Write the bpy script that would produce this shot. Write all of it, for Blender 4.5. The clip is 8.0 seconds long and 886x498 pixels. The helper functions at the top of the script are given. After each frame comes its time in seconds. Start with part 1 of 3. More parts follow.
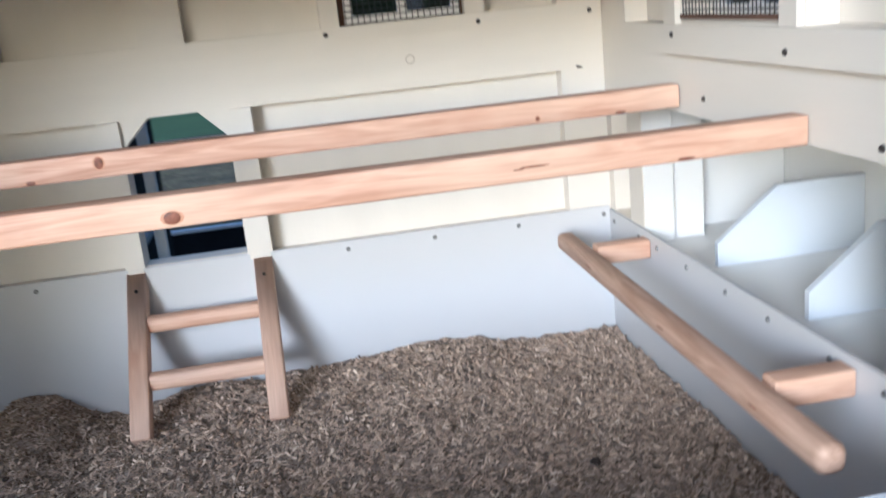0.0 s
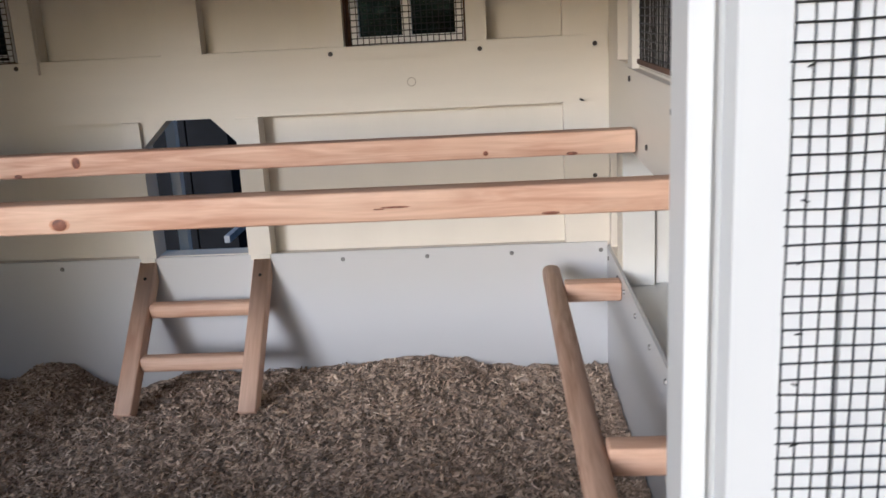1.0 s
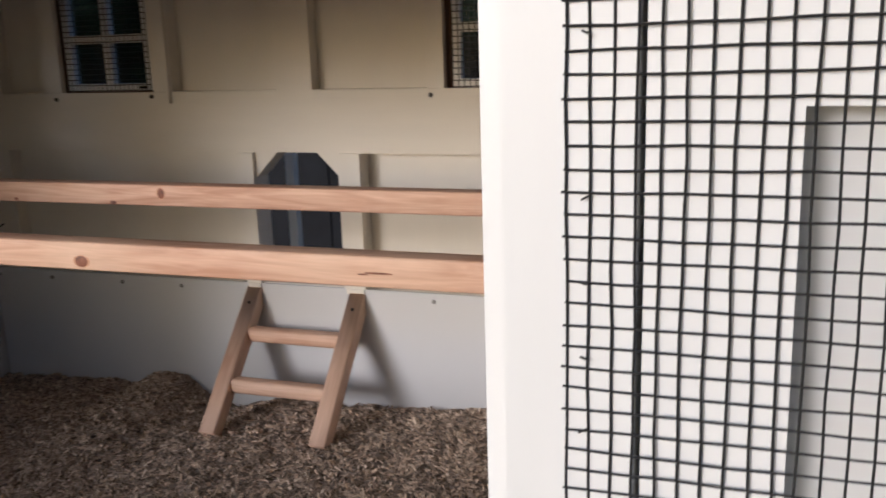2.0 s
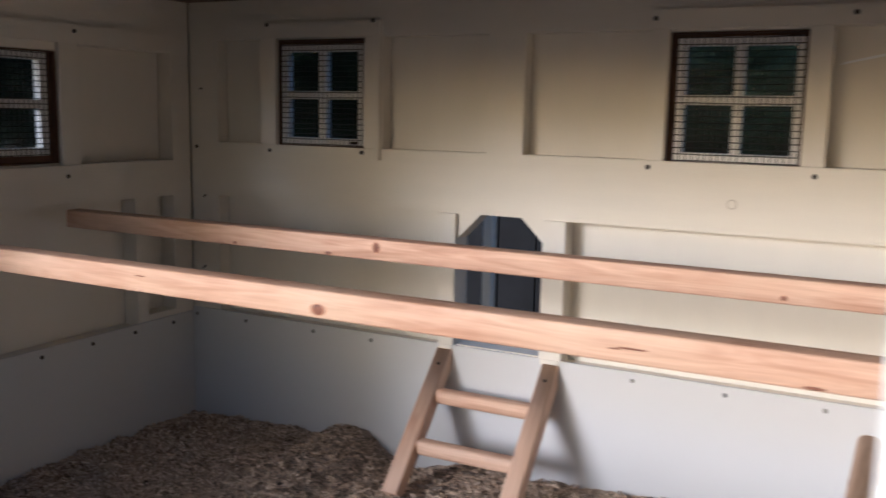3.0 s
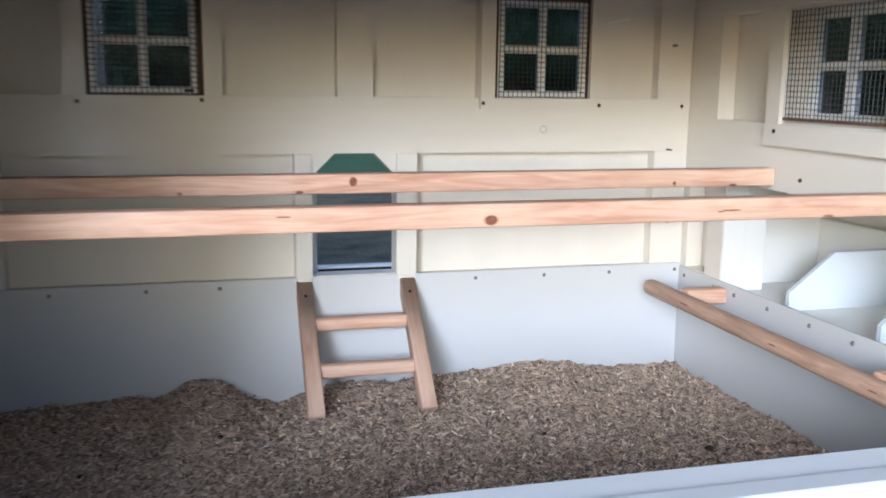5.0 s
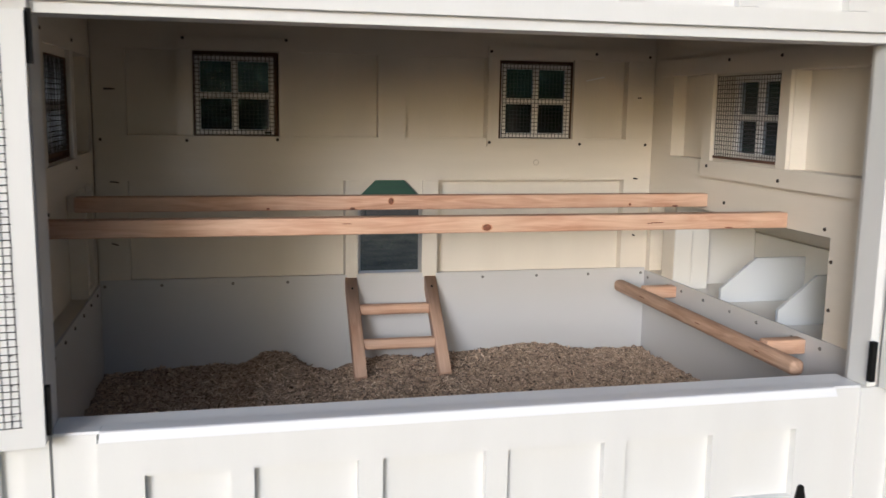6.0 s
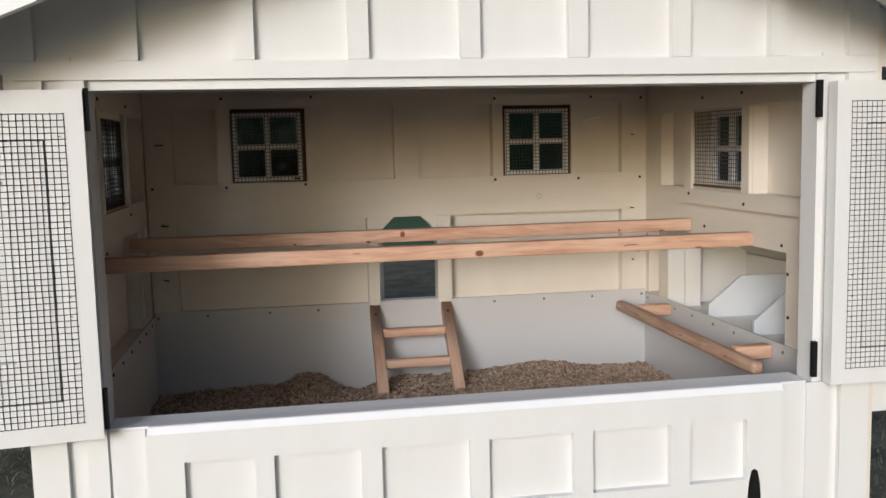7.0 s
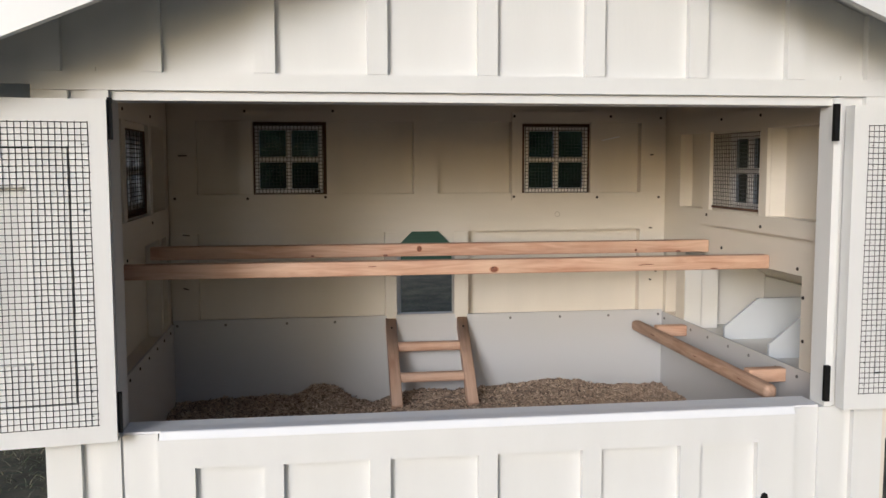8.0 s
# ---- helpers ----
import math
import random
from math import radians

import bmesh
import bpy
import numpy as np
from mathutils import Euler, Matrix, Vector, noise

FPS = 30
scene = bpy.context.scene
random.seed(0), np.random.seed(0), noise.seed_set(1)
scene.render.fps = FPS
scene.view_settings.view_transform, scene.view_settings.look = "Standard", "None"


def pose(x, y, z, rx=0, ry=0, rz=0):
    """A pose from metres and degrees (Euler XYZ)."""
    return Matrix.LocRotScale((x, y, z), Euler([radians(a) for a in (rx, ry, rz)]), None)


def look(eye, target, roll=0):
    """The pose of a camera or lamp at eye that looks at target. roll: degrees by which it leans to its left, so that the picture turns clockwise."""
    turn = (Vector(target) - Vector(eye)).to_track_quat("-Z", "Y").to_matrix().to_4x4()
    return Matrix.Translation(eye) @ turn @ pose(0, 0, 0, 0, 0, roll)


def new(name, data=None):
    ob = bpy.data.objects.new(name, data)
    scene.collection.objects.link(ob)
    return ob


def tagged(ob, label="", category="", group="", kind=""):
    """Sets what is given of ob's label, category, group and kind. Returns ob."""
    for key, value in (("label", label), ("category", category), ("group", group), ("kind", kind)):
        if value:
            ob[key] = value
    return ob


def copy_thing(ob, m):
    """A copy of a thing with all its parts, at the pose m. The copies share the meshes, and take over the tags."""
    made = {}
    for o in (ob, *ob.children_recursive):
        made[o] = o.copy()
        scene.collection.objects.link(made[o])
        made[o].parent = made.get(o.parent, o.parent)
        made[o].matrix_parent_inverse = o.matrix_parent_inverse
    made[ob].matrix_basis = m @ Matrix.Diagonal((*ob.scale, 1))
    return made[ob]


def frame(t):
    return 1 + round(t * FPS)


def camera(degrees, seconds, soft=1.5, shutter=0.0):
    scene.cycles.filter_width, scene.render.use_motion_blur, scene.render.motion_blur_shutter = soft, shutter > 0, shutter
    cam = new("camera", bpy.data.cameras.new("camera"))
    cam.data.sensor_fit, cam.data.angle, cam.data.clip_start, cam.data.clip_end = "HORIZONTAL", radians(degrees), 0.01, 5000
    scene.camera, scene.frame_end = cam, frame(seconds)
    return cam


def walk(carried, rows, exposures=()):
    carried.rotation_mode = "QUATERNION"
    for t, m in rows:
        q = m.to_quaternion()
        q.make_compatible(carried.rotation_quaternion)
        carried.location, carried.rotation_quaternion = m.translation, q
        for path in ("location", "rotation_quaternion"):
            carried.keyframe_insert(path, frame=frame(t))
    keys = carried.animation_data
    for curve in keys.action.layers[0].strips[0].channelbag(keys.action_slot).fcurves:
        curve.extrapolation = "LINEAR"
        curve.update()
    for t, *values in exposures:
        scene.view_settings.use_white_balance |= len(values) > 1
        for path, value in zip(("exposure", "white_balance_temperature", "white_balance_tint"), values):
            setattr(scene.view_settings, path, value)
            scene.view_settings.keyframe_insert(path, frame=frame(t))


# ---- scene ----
cam = camera(51.9, 8.0, shutter=0.4)
PATH = [
    (0, (0.24, -0.614, 1.383), (0.494, 1.299, 0.858), -5.9),
    (0.5, (0.472, -0.708, 1.391), (0.448, 1.256, 1.014), -2.9),
    (1, (0.638, -0.657, 1.41), (0.508, 1.275, 0.908), -3.1),
    (2.5, (0.979, -0.494, 1.456), (0.123, 1.271, 1.068), -0.2),
    (3, (0.780, -0.537, 1.441), (-0.132, 1.206, 1.143), 1.1),
    (3.2, (0.645, -0.543, 1.423), (-0.092, 1.288, 1.095), 1.4),
    (3.5, (0.482, -0.504, 1.42), (0.136, 1.435, 1.071), -0.8),
    (3.7, (0.384, -0.481, 1.406), (0.344, 1.478, 1.002), -1.3),
    (4, (0.184, -0.471, 1.378), (0.482, 1.435, 0.851), -1.1),
    (4.5, (-0.19, -0.627, 1.369), (0.335, 1.226, 0.832), -0.8),
    (5, (-0.373, -0.923, 1.387), (0.128, 0.98, 1.028), 0.7),
    (6.3, (-0.522, -1.756, 1.456), (-0.118, 0.182, 1.183), 0.9),
    (6.5, (-0.464, -1.846, 1.445), (-0.107, 0.11, 1.237), 0.5),
    (7, (-0.425, -1.937, 1.458), (-0.101, 0.024, 1.236), -1.35),
    (7.5, (-0.404, -1.965, 1.455), (-0.113, 0.003, 1.254), -0.79),
    (8, (-0.406, -1.959, 1.455), (-0.132, 0.013, 1.27), -0.11),
]
EXPOSURES = [(0, 0.92, 4630, 8), (0.5, 0.61, 4780, 9), (1.0, 0.32, 5030, 12), (2.5, 0.2, 5450, 15), (3.0, 0.71, 5150, 14), (3.5, 1.06, 4680, 9), (4.0, 0.79, 4630, 8), (4.5, 0.88, 4530, 7), (5.0, 0.93, 4650, 8), (6.3, 0.14, 5420, 11), (8.0, 0.13, 5420, 11)]
walk(cam, [(t, look(eye, target, roll)) for t, eye, target, roll in PATH], EXPOSURES)

# ---- world, sun, exposure ----
world = bpy.data.worlds.new("world")
scene.world = world
world.use_nodes = True
wn = world.node_tree
sky = wn.nodes.new("ShaderNodeTexSky")
sky.sky_type = 'NISHITA'
sky.sun_disc = False
sky.sun_elevation = radians(14)
sky.sun_rotation = radians(207)
sky.dust_density = 3.0
wn.links.new(sky.outputs[0], wn.nodes["Background"].inputs[0])
wn.nodes["Background"].inputs[1].default_value = 0.15
sun = new("sun", bpy.data.lights.new("sun", 'SUN'))
sun.data.energy = 1.3
sun.data.angle = radians(17)
sun.data.color = (1.0, 0.96, 0.92)
sun.matrix_world = look((-4.54, -8.91, 3.493), (0, 0, 1.0))
scene.view_settings.exposure = 0.0

# ---- materials ----


def material(name, base, rough=0.5, metal=0.0, spread=0.06, scale=6.0, bump=0.0, bump_scale=60.0, stretch=(1, 1, 1), dirt=None, dirt_at=0.6):
    """Two scales of variation on a plain base, with fine relief."""
    mat = bpy.data.materials.new(name)
    mat.use_nodes = True
    nt = mat.node_tree
    n, l = nt.nodes, nt.links
    bsdf = n["Principled BSDF"]
    co = n.new("ShaderNodeTexCoord")
    mp = n.new("ShaderNodeMapping")
    mp.inputs["Scale"].default_value = stretch
    l.new(co.outputs["Object"], mp.inputs[0])
    big = n.new("ShaderNodeTexNoise")
    big.inputs["Scale"].default_value = scale
    big.inputs["Detail"].default_value = 5
    l.new(mp.outputs[0], big.inputs["Vector"])
    ramp = n.new("ShaderNodeValToRGB")
    e = ramp.color_ramp.elements
    e[0].position, e[1].position = 0.3, 0.7
    e[0].color = (*[c * (1 - spread) for c in base], 1)
    e[1].color = (*[min(1, c * (1 + spread)) for c in base], 1)
    l.new(big.outputs[0], ramp.inputs[0])
    fine = n.new("ShaderNodeTexNoise")
    fine.inputs["Scale"].default_value = bump_scale
    fine.inputs["Detail"].default_value = 4
    l.new(mp.outputs[0], fine.inputs["Vector"])
    out = ramp.outputs[0]
    if dirt:
        spots = n.new("ShaderNodeMapRange")
        spots.inputs[1].default_value, spots.inputs[2].default_value = dirt_at, dirt_at + 0.12
        l.new(fine.outputs[0], spots.inputs[0])
        mix = n.new("ShaderNodeMix")
        mix.data_type = 'RGBA'
        mix.inputs[7].default_value = (*dirt, 1)
        l.new(spots.outputs[0], mix.inputs[0])
        l.new(out, mix.inputs[6])
        out = mix.outputs[2]
    l.new(out, bsdf.inputs["Base Color"])
    rr = n.new("ShaderNodeMapRange")
    rr.inputs[3].default_value, rr.inputs[4].default_value = max(0.02, rough - 0.1), min(1, rough + 0.1)
    l.new(big.outputs[0], rr.inputs[0])
    l.new(rr.outputs[0], bsdf.inputs["Roughness"])
    bsdf.inputs["Metallic"].default_value = metal
    if bump:
        b = n.new("ShaderNodeBump")
        b.inputs["Strength"].default_value = bump
        b.inputs["Distance"].default_value = 0.002
        l.new(fine.outputs[0], b.inputs["Height"])
        l.new(b.outputs[0], bsdf.inputs["Normal"])
    return mat


def wood(name, light, dark, along, pale):
    """Planed softwood: long grain bands along one axis, with fine fibres."""
    mat = bpy.data.materials.new(name)
    mat.use_nodes = True
    nt = mat.node_tree
    n, l = nt.nodes, nt.links
    bsdf = n["Principled BSDF"]
    co = n.new("ShaderNodeTexCoord")
    info = n.new("ShaderNodeObjectInfo")
    add = n.new("ShaderNodeVectorMath")
    l.new(co.outputs["Object"], add.inputs[0])
    l.new(info.outputs["Random"], add.inputs[1])
    mp = n.new("ShaderNodeMapping")
    mp.inputs["Scale"].default_value = [2.4 if i == along else 26 for i in range(3)]
    l.new(add.outputs[0], mp.inputs[0])
    warp = n.new("ShaderNodeTexNoise")
    warp.inputs["Scale"].default_value = 1.6
    warp.inputs["Detail"].default_value = 3
    warp.inputs["Distortion"].default_value = 2.2
    l.new(mp.outputs[0], warp.inputs["Vector"])
    ramp = n.new("ShaderNodeValToRGB")
    e = ramp.color_ramp.elements
    e[0].position, e[1].position = 0.34, 0.66
    e[0].color, e[1].color = (*dark, 1), (*light, 1)
    l.new(warp.outputs[0], ramp.inputs[0])
    mp2 = n.new("ShaderNodeMapping")
    mp2.inputs["Scale"].default_value = [8 if i == along else 190 for i in range(3)]
    l.new(add.outputs[0], mp2.inputs[0])
    fibre = n.new("ShaderNodeTexNoise")
    fibre.inputs["Scale"].default_value = 2.0
    fibre.inputs["Detail"].default_value = 4
    l.new(mp2.outputs[0], fibre.inputs["Vector"])
    mix = n.new("ShaderNodeMix")
    mix.data_type, mix.blend_type = 'RGBA', 'MULTIPLY'
    mix.inputs[0].default_value = 0.22
    patch = n.new("ShaderNodeTexNoise")
    patch.inputs["Scale"].default_value = 5.0
    patch.inputs["Detail"].default_value = 3
    l.new(add.outputs[0], patch.inputs["Vector"])
    prange = n.new("ShaderNodeMapRange")
    prange.inputs[1].default_value, prange.inputs[2].default_value = 0.35, 0.68
    l.new(patch.outputs[0], prange.inputs[0])
    tone = n.new("ShaderNodeMix")
    tone.data_type = 'RGBA'
    tone.inputs[7].default_value = (*pale, 1)
    half = n.new("ShaderNodeMath")
    half.operation = 'MULTIPLY'
    half.inputs[1].default_value = 0.6
    l.new(prange.outputs[0], half.inputs[0])
    l.new(half.outputs[0], tone.inputs[0])
    l.new(ramp.outputs[0], tone.inputs[6])
    l.new(tone.outputs[2], mix.inputs[6])
    l.new(fibre.outputs[0], mix.inputs[7])
    l.new(mix.outputs[2], bsdf.inputs["Base Color"])
    bsdf.inputs["Roughness"].default_value = 0.62
    b = n.new("ShaderNodeBump")
    b.inputs["Strength"].default_value = 0.25
    b.inputs["Distance"].default_value = 0.001
    l.new(fibre.outputs[0], b.inputs["Height"])
    l.new(b.outputs[0], bsdf.inputs["Normal"])
    return mat


def varied(name, colours, rough=0.8):
    """Loose stuff: one colour drawn per island."""
    mat = bpy.data.materials.new(name)
    mat.use_nodes = True
    nt = mat.node_tree
    n, l = nt.nodes, nt.links
    geo = n.new("ShaderNodeNewGeometry")
    ramp = n.new("ShaderNodeValToRGB")
    ramp.color_ramp.interpolation = 'CONSTANT'
    e = ramp.color_ramp.elements
    while len(e) < len(colours):
        e.new(0.5)
    for i, c in enumerate(colours):
        e[i].position = i / len(colours)
        e[i].color = (*c, 1)
    l.new(geo.outputs["Random Per Island"], ramp.inputs[0])
    l.new(ramp.outputs[0], n["Principled BSDF"].inputs["Base Color"])
    n["Principled BSDF"].inputs["Roughness"].default_value = rough
    return mat


PAINT = material("cream_painted_wood", (0.71, 0.66, 0.572), 0.5, spread=0.03, scale=3, bump=0.2, bump_scale=30, stretch=(4, 4, 1))
PAINT_H = material("cream_painted_board", (0.71, 0.66, 0.572), 0.5, spread=0.03, scale=3, bump=0.18, bump_scale=30, stretch=(1, 1, 7))
# Brighter and bluer than WHITE; for the sill caps and bottom rail.
TRIMW = material("bright_white_trim", (0.82, 0.832, 0.848), 0.4, spread=0.02, scale=4, bump=0.08, bump_scale=30, stretch=(1, 5, 5))
WHITE = material("white_exterior_paint", (0.725, 0.728, 0.715), 0.42, spread=0.02, scale=2.5, bump=0.12, bump_scale=24, stretch=(5, 5, 1))
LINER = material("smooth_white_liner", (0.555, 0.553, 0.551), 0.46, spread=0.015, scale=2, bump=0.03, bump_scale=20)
NESTW = material("white_nest_lining", (0.745, 0.735, 0.70), 0.5, spread=0.02, scale=3, bump=0.06, bump_scale=30)
NESTP = material("pale_plastic_board", (0.62, 0.65, 0.675), 0.4, spread=0.02, scale=3)
FIR = wood("planed_fir", (0.67, 0.42, 0.29), (0.48, 0.258, 0.158), 2, (0.76, 0.555, 0.395))
FIR_Y = wood("weathered_fir", (0.54, 0.36, 0.255), (0.36, 0.22, 0.145), 2, (0.58, 0.42, 0.30))
FIR_Z = wood("tan_fir", (0.72, 0.475, 0.335), (0.56, 0.335, 0.225), 2, (0.76, 0.56, 0.41))
# Kept dark so that little light bounces onto the upper walls.
CEILING_DARK = wood("darkened_ceiling_wood", (0.20, 0.14, 0.092), (0.16, 0.108, 0.07), 0, (0.22, 0.155, 0.10))
KNOT = material("dark_knot", (0.17, 0.06, 0.03), 0.6, spread=0.5, scale=140)
KNOT_RIM = material("knot_halo", (0.50, 0.25, 0.14), 0.6, spread=0.25, scale=60)
STEEL = material("zinc_screw", (0.24, 0.235, 0.23), 0.5, 0.8, spread=0.1, scale=200)
SCREW_DARK = material("dark_screw", (0.05, 0.042, 0.038), 0.5, 0.6, spread=0.2, scale=200)
BLACK = material("black_coated_steel", (0.010, 0.010, 0.010), 0.7, 0.0, spread=0.2, scale=60)
BLACK.node_tree.nodes["Principled BSDF"].inputs["Specular IOR Level"].default_value = 0.1
WIRE = material("black_wire", (0.016, 0.015, 0.014), 0.6, 0.0, spread=0.2, scale=90)
GALV = material("dull_grey_wire", (0.03, 0.029, 0.028), 0.5, 0.3, spread=0.2, scale=90)
RAWEDGE = material("raw_brown_edge", (0.105, 0.055, 0.034), 0.8, spread=0.25, scale=30, bump=0.3)
DARKWALL = material("dark_run_paint", (0.012, 0.013, 0.016), 0.75, spread=0.3, scale=8)
DARKWALL.node_tree.nodes["Principled BSDF"].inputs["Specular IOR Level"].default_value = 0.12
STAINED = material("dark_stained_timber", (0.045, 0.042, 0.04), 0.8, spread=0.3, scale=7, bump=0.4, bump_scale=50, stretch=(4, 4, 1))
CHIPBASE = material("bedding_dust", (0.36, 0.285, 0.222), 0.95, spread=0.45, scale=45, bump=1.0, bump_scale=160, dirt=(0.07, 0.045, 0.03), dirt_at=0.56)
CHIPS = varied("wood_chips", [(0.64, 0.495, 0.36), (0.49, 0.37, 0.27), (0.35, 0.262, 0.19), (0.57, 0.435, 0.318), (0.76, 0.62, 0.47), (0.42, 0.315, 0.23), (0.21, 0.156, 0.114), (0.53, 0.402, 0.294), (0.46, 0.348, 0.254), (0.29, 0.218, 0.16), (0.15, 0.11, 0.08)])
GRASS = varied("grass_blades", [(0.09, 0.105, 0.05), (0.13, 0.135, 0.075), (0.18, 0.17, 0.11), (0.07, 0.085, 0.04), (0.22, 0.20, 0.13), (0.11, 0.12, 0.07)])
SOIL = material("worn_lawn_earth", (0.115, 0.098, 0.062), 0.95, spread=0.6, scale=3.2, bump=0.8, bump_scale=28, dirt=(0.07, 0.078, 0.045), dirt_at=0.54)
LAWN = material("green_lawn", (0.055, 0.115, 0.05), 0.9, spread=0.25, scale=0.9, bump=0.6, bump_scale=30, dirt=(0.035, 0.075, 0.03), dirt_at=0.57)
LEAF = varied("leaves", [(0.011, 0.026, 0.013), (0.016, 0.034, 0.015), (0.022, 0.044, 0.018), (0.008, 0.019, 0.010), (0.03, 0.05, 0.023)], 0.65)
BARK = material("bark", (0.09, 0.07, 0.055), 0.9, spread=0.4, scale=9, bump=0.8, bump_scale=30, stretch=(1, 1, 0.2))
SHINGLE = material("asphalt_shingle", (0.09, 0.085, 0.08), 0.9, spread=0.3, scale=20, bump=0.5, bump_scale=200)
DUNG = material("dark_dried_clump", (0.045, 0.032, 0.024), 0.9, spread=0.4, scale=200, bump=0.6, bump_scale=400)
PUTTY = material("old_putty", (0.46, 0.41, 0.34), 0.7, spread=0.1, scale=60)
GREYWOOD = material("weathered_grey_wood", (0.34, 0.35, 0.36), 0.8, spread=0.25, scale=6, bump=0.5, bump_scale=60, stretch=(4, 4, 1))
SASH = material("white_sash_plastic", (0.86, 0.84, 0.81), 0.45, spread=0.02, scale=5, bump=0.04, bump_scale=40)
GLASS = bpy.data.materials.new("window_pane")
GLASS.use_nodes = True
GLASS.node_tree.nodes["Principled BSDF"].inputs["Base Color"].default_value = (0.42, 0.47, 0.52, 1)
GLASS.node_tree.nodes["Principled BSDF"].inputs["Transmission Weight"].default_value = 1.0
GLASS.node_tree.nodes["Principled BSDF"].inputs["Roughness"].default_value = 0.13
GLASS.node_tree.nodes["Principled BSDF"].inputs["IOR"].default_value = 1.1

# ---- mesh helpers ----


def link(name, verts, faces, mat, parent=None, label=""):
    me = bpy.data.meshes.new(name)
    me.from_pydata([tuple(v) for v in verts], [], faces)
    me.update()
    me.materials.append(mat)
    ob = new(name, me)
    if parent:
        ob.parent = parent
    if label:
        ob["label"] = label
    return ob


def smooth_link(name, bm, mat, parent=None, label="", shade=False):
    bmesh.ops.recalc_face_normals(bm, faces=bm.faces)
    me = bpy.data.meshes.new(name)
    bm.to_mesh(me)
    bm.free()
    if shade:
        me.shade_smooth()
    me.materials.append(mat)
    ob = new(name, me)
    if parent:
        ob.parent = parent
    if label:
        ob["label"] = label
    return ob


def box(name, lo, hi, mat, parent=None, label="", edge=0.0015, segments=1):
    """A board with slightly broken edges."""
    bm = bmesh.new()
    bmesh.ops.create_cube(bm, size=1)
    for v in bm.verts:
        v.co = Vector([lo[i] + (v.co[i] + 0.5) * (hi[i] - lo[i]) for i in range(3)])
    if edge:
        bmesh.ops.bevel(bm, geom=bm.edges[:], offset=edge, segments=segments, affect='EDGES', profile=0.5)
    return smooth_link(name, bm, mat, parent, label)


def empty(name, at=(0, 0, 0)):
    ob = new(name)
    ob.location = at
    return ob


def sheet(name, place, us, vs, holes, w0, w1, mat, parent=None, label=""):
    """A board of thickness w0..w1 over us x vs with rectangular openings cut through; place maps (u, v, w) to the world."""
    gu = sorted(set([*us] + [h[i] for h in holes for i in (0, 1) if us[0] < h[i] < us[1]]))
    gv = sorted(set([*vs] + [h[i] for h in holes for i in (2, 3) if vs[0] < h[i] < vs[1]]))
    solid = {}
    for i in range(len(gu) - 1):
        for j in range(len(gv) - 1):
            cu, cv = (gu[i] + gu[i + 1]) / 2, (gv[j] + gv[j + 1]) / 2
            solid[i, j] = not any(h[0] < cu < h[1] and h[2] < cv < h[3] for h in holes)
    bm = bmesh.new()
    cache = {}

    def vert(i, j, k):
        if (i, j, k) not in cache:
            cache[i, j, k] = bm.verts.new(place(gu[i], gv[j], (w0, w1)[k]))
        return cache[i, j, k]
    for (i, j), s in solid.items():
        if not s:
            continue
        for k in (0, 1):
            bm.faces.new([vert(i, j, k), vert(i + 1, j, k), vert(i + 1, j + 1, k), vert(i, j + 1, k)])
        for di, dj, a, b in ((-1, 0, (i, j), (i, j + 1)), (1, 0, (i + 1, j), (i + 1, j + 1)), (0, -1, (i, j), (i + 1, j)), (0, 1, (i, j + 1), (i + 1, j + 1))):
            if not solid.get((i + di, j + dj), False):
                bm.faces.new([vert(*a, 0), vert(*b, 0), vert(*b, 1), vert(*a, 1)])
    return smooth_link(name, bm, mat, parent, label)


def prism(name, outline, place, w0, w1, mat, parent=None, label=""):
    bm = bmesh.new()
    a = [bm.verts.new(place(u, v, w0)) for u, v in outline]
    b = [bm.verts.new(place(u, v, w1)) for u, v in outline]
    bm.faces.new(a)
    bm.faces.new(b)
    for i in range(len(a)):
        j = (i + 1) % len(a)
        bm.faces.new([a[i], a[j], b[j], b[i]])
    return smooth_link(name, bm, mat, parent, label)


def hardware_cloth(name, place, us, vs, pitch, parent, seed, r=0.00078, mat=None):
    """Welded square mesh of thin wires, a little wavy, ending in cut tips."""
    rnd = random.Random(seed)
    verts, faces = [], []
    nu, nv = round((us[1] - us[0]) / pitch), round((vs[1] - vs[0]) / pitch)

    def wire(along_u, c, lo, hi, off):
        base = len(verts)
        n = max(4, int((hi - lo) / 0.03))
        p1, p2 = rnd.uniform(0, 6), rnd.uniform(0, 6)
        amp = rnd.uniform(0.0002, 0.0006)
        for s in range(n + 1):
            t = lo + (hi - lo) * s / n
            d = amp * math.sin(t * 31 + p1) + 0.0003 * math.sin(t * 90 + p2)
            lift = 0.0004 * math.sin(t * 17 + p2)
            for a in range(4):
                e, w = r * math.cos(a * math.pi / 2), r * math.sin(a * math.pi / 2)
                u, v = (t, c + d + e) if along_u else (c + d + e, t)
                verts.append(place(u, v, off + w + lift))
        for s in range(n):
            for a in range(4):
                b = (a + 1) % 4
                faces.append((base + s * 4 + a, base + s * 4 + b, base + s * 4 + 4 + b, base + s * 4 + 4 + a))
    for i in range(nu + 1):
        c = us[0] + (us[1] - us[0]) * i / nu
        wire(False, c, vs[0] - rnd.uniform(0, 0.003), vs[1] + rnd.uniform(0, 0.003), 0)
    for j in range(nv + 1):
        c = vs[0] + (vs[1] - vs[0]) * j / nv
        wire(True, c, us[0] - rnd.uniform(0, 0.003), us[1] + rnd.uniform(0, 0.003), 0.0012)
    return link(name, verts, faces, mat or WIRE, parent, "black welded wire mesh")


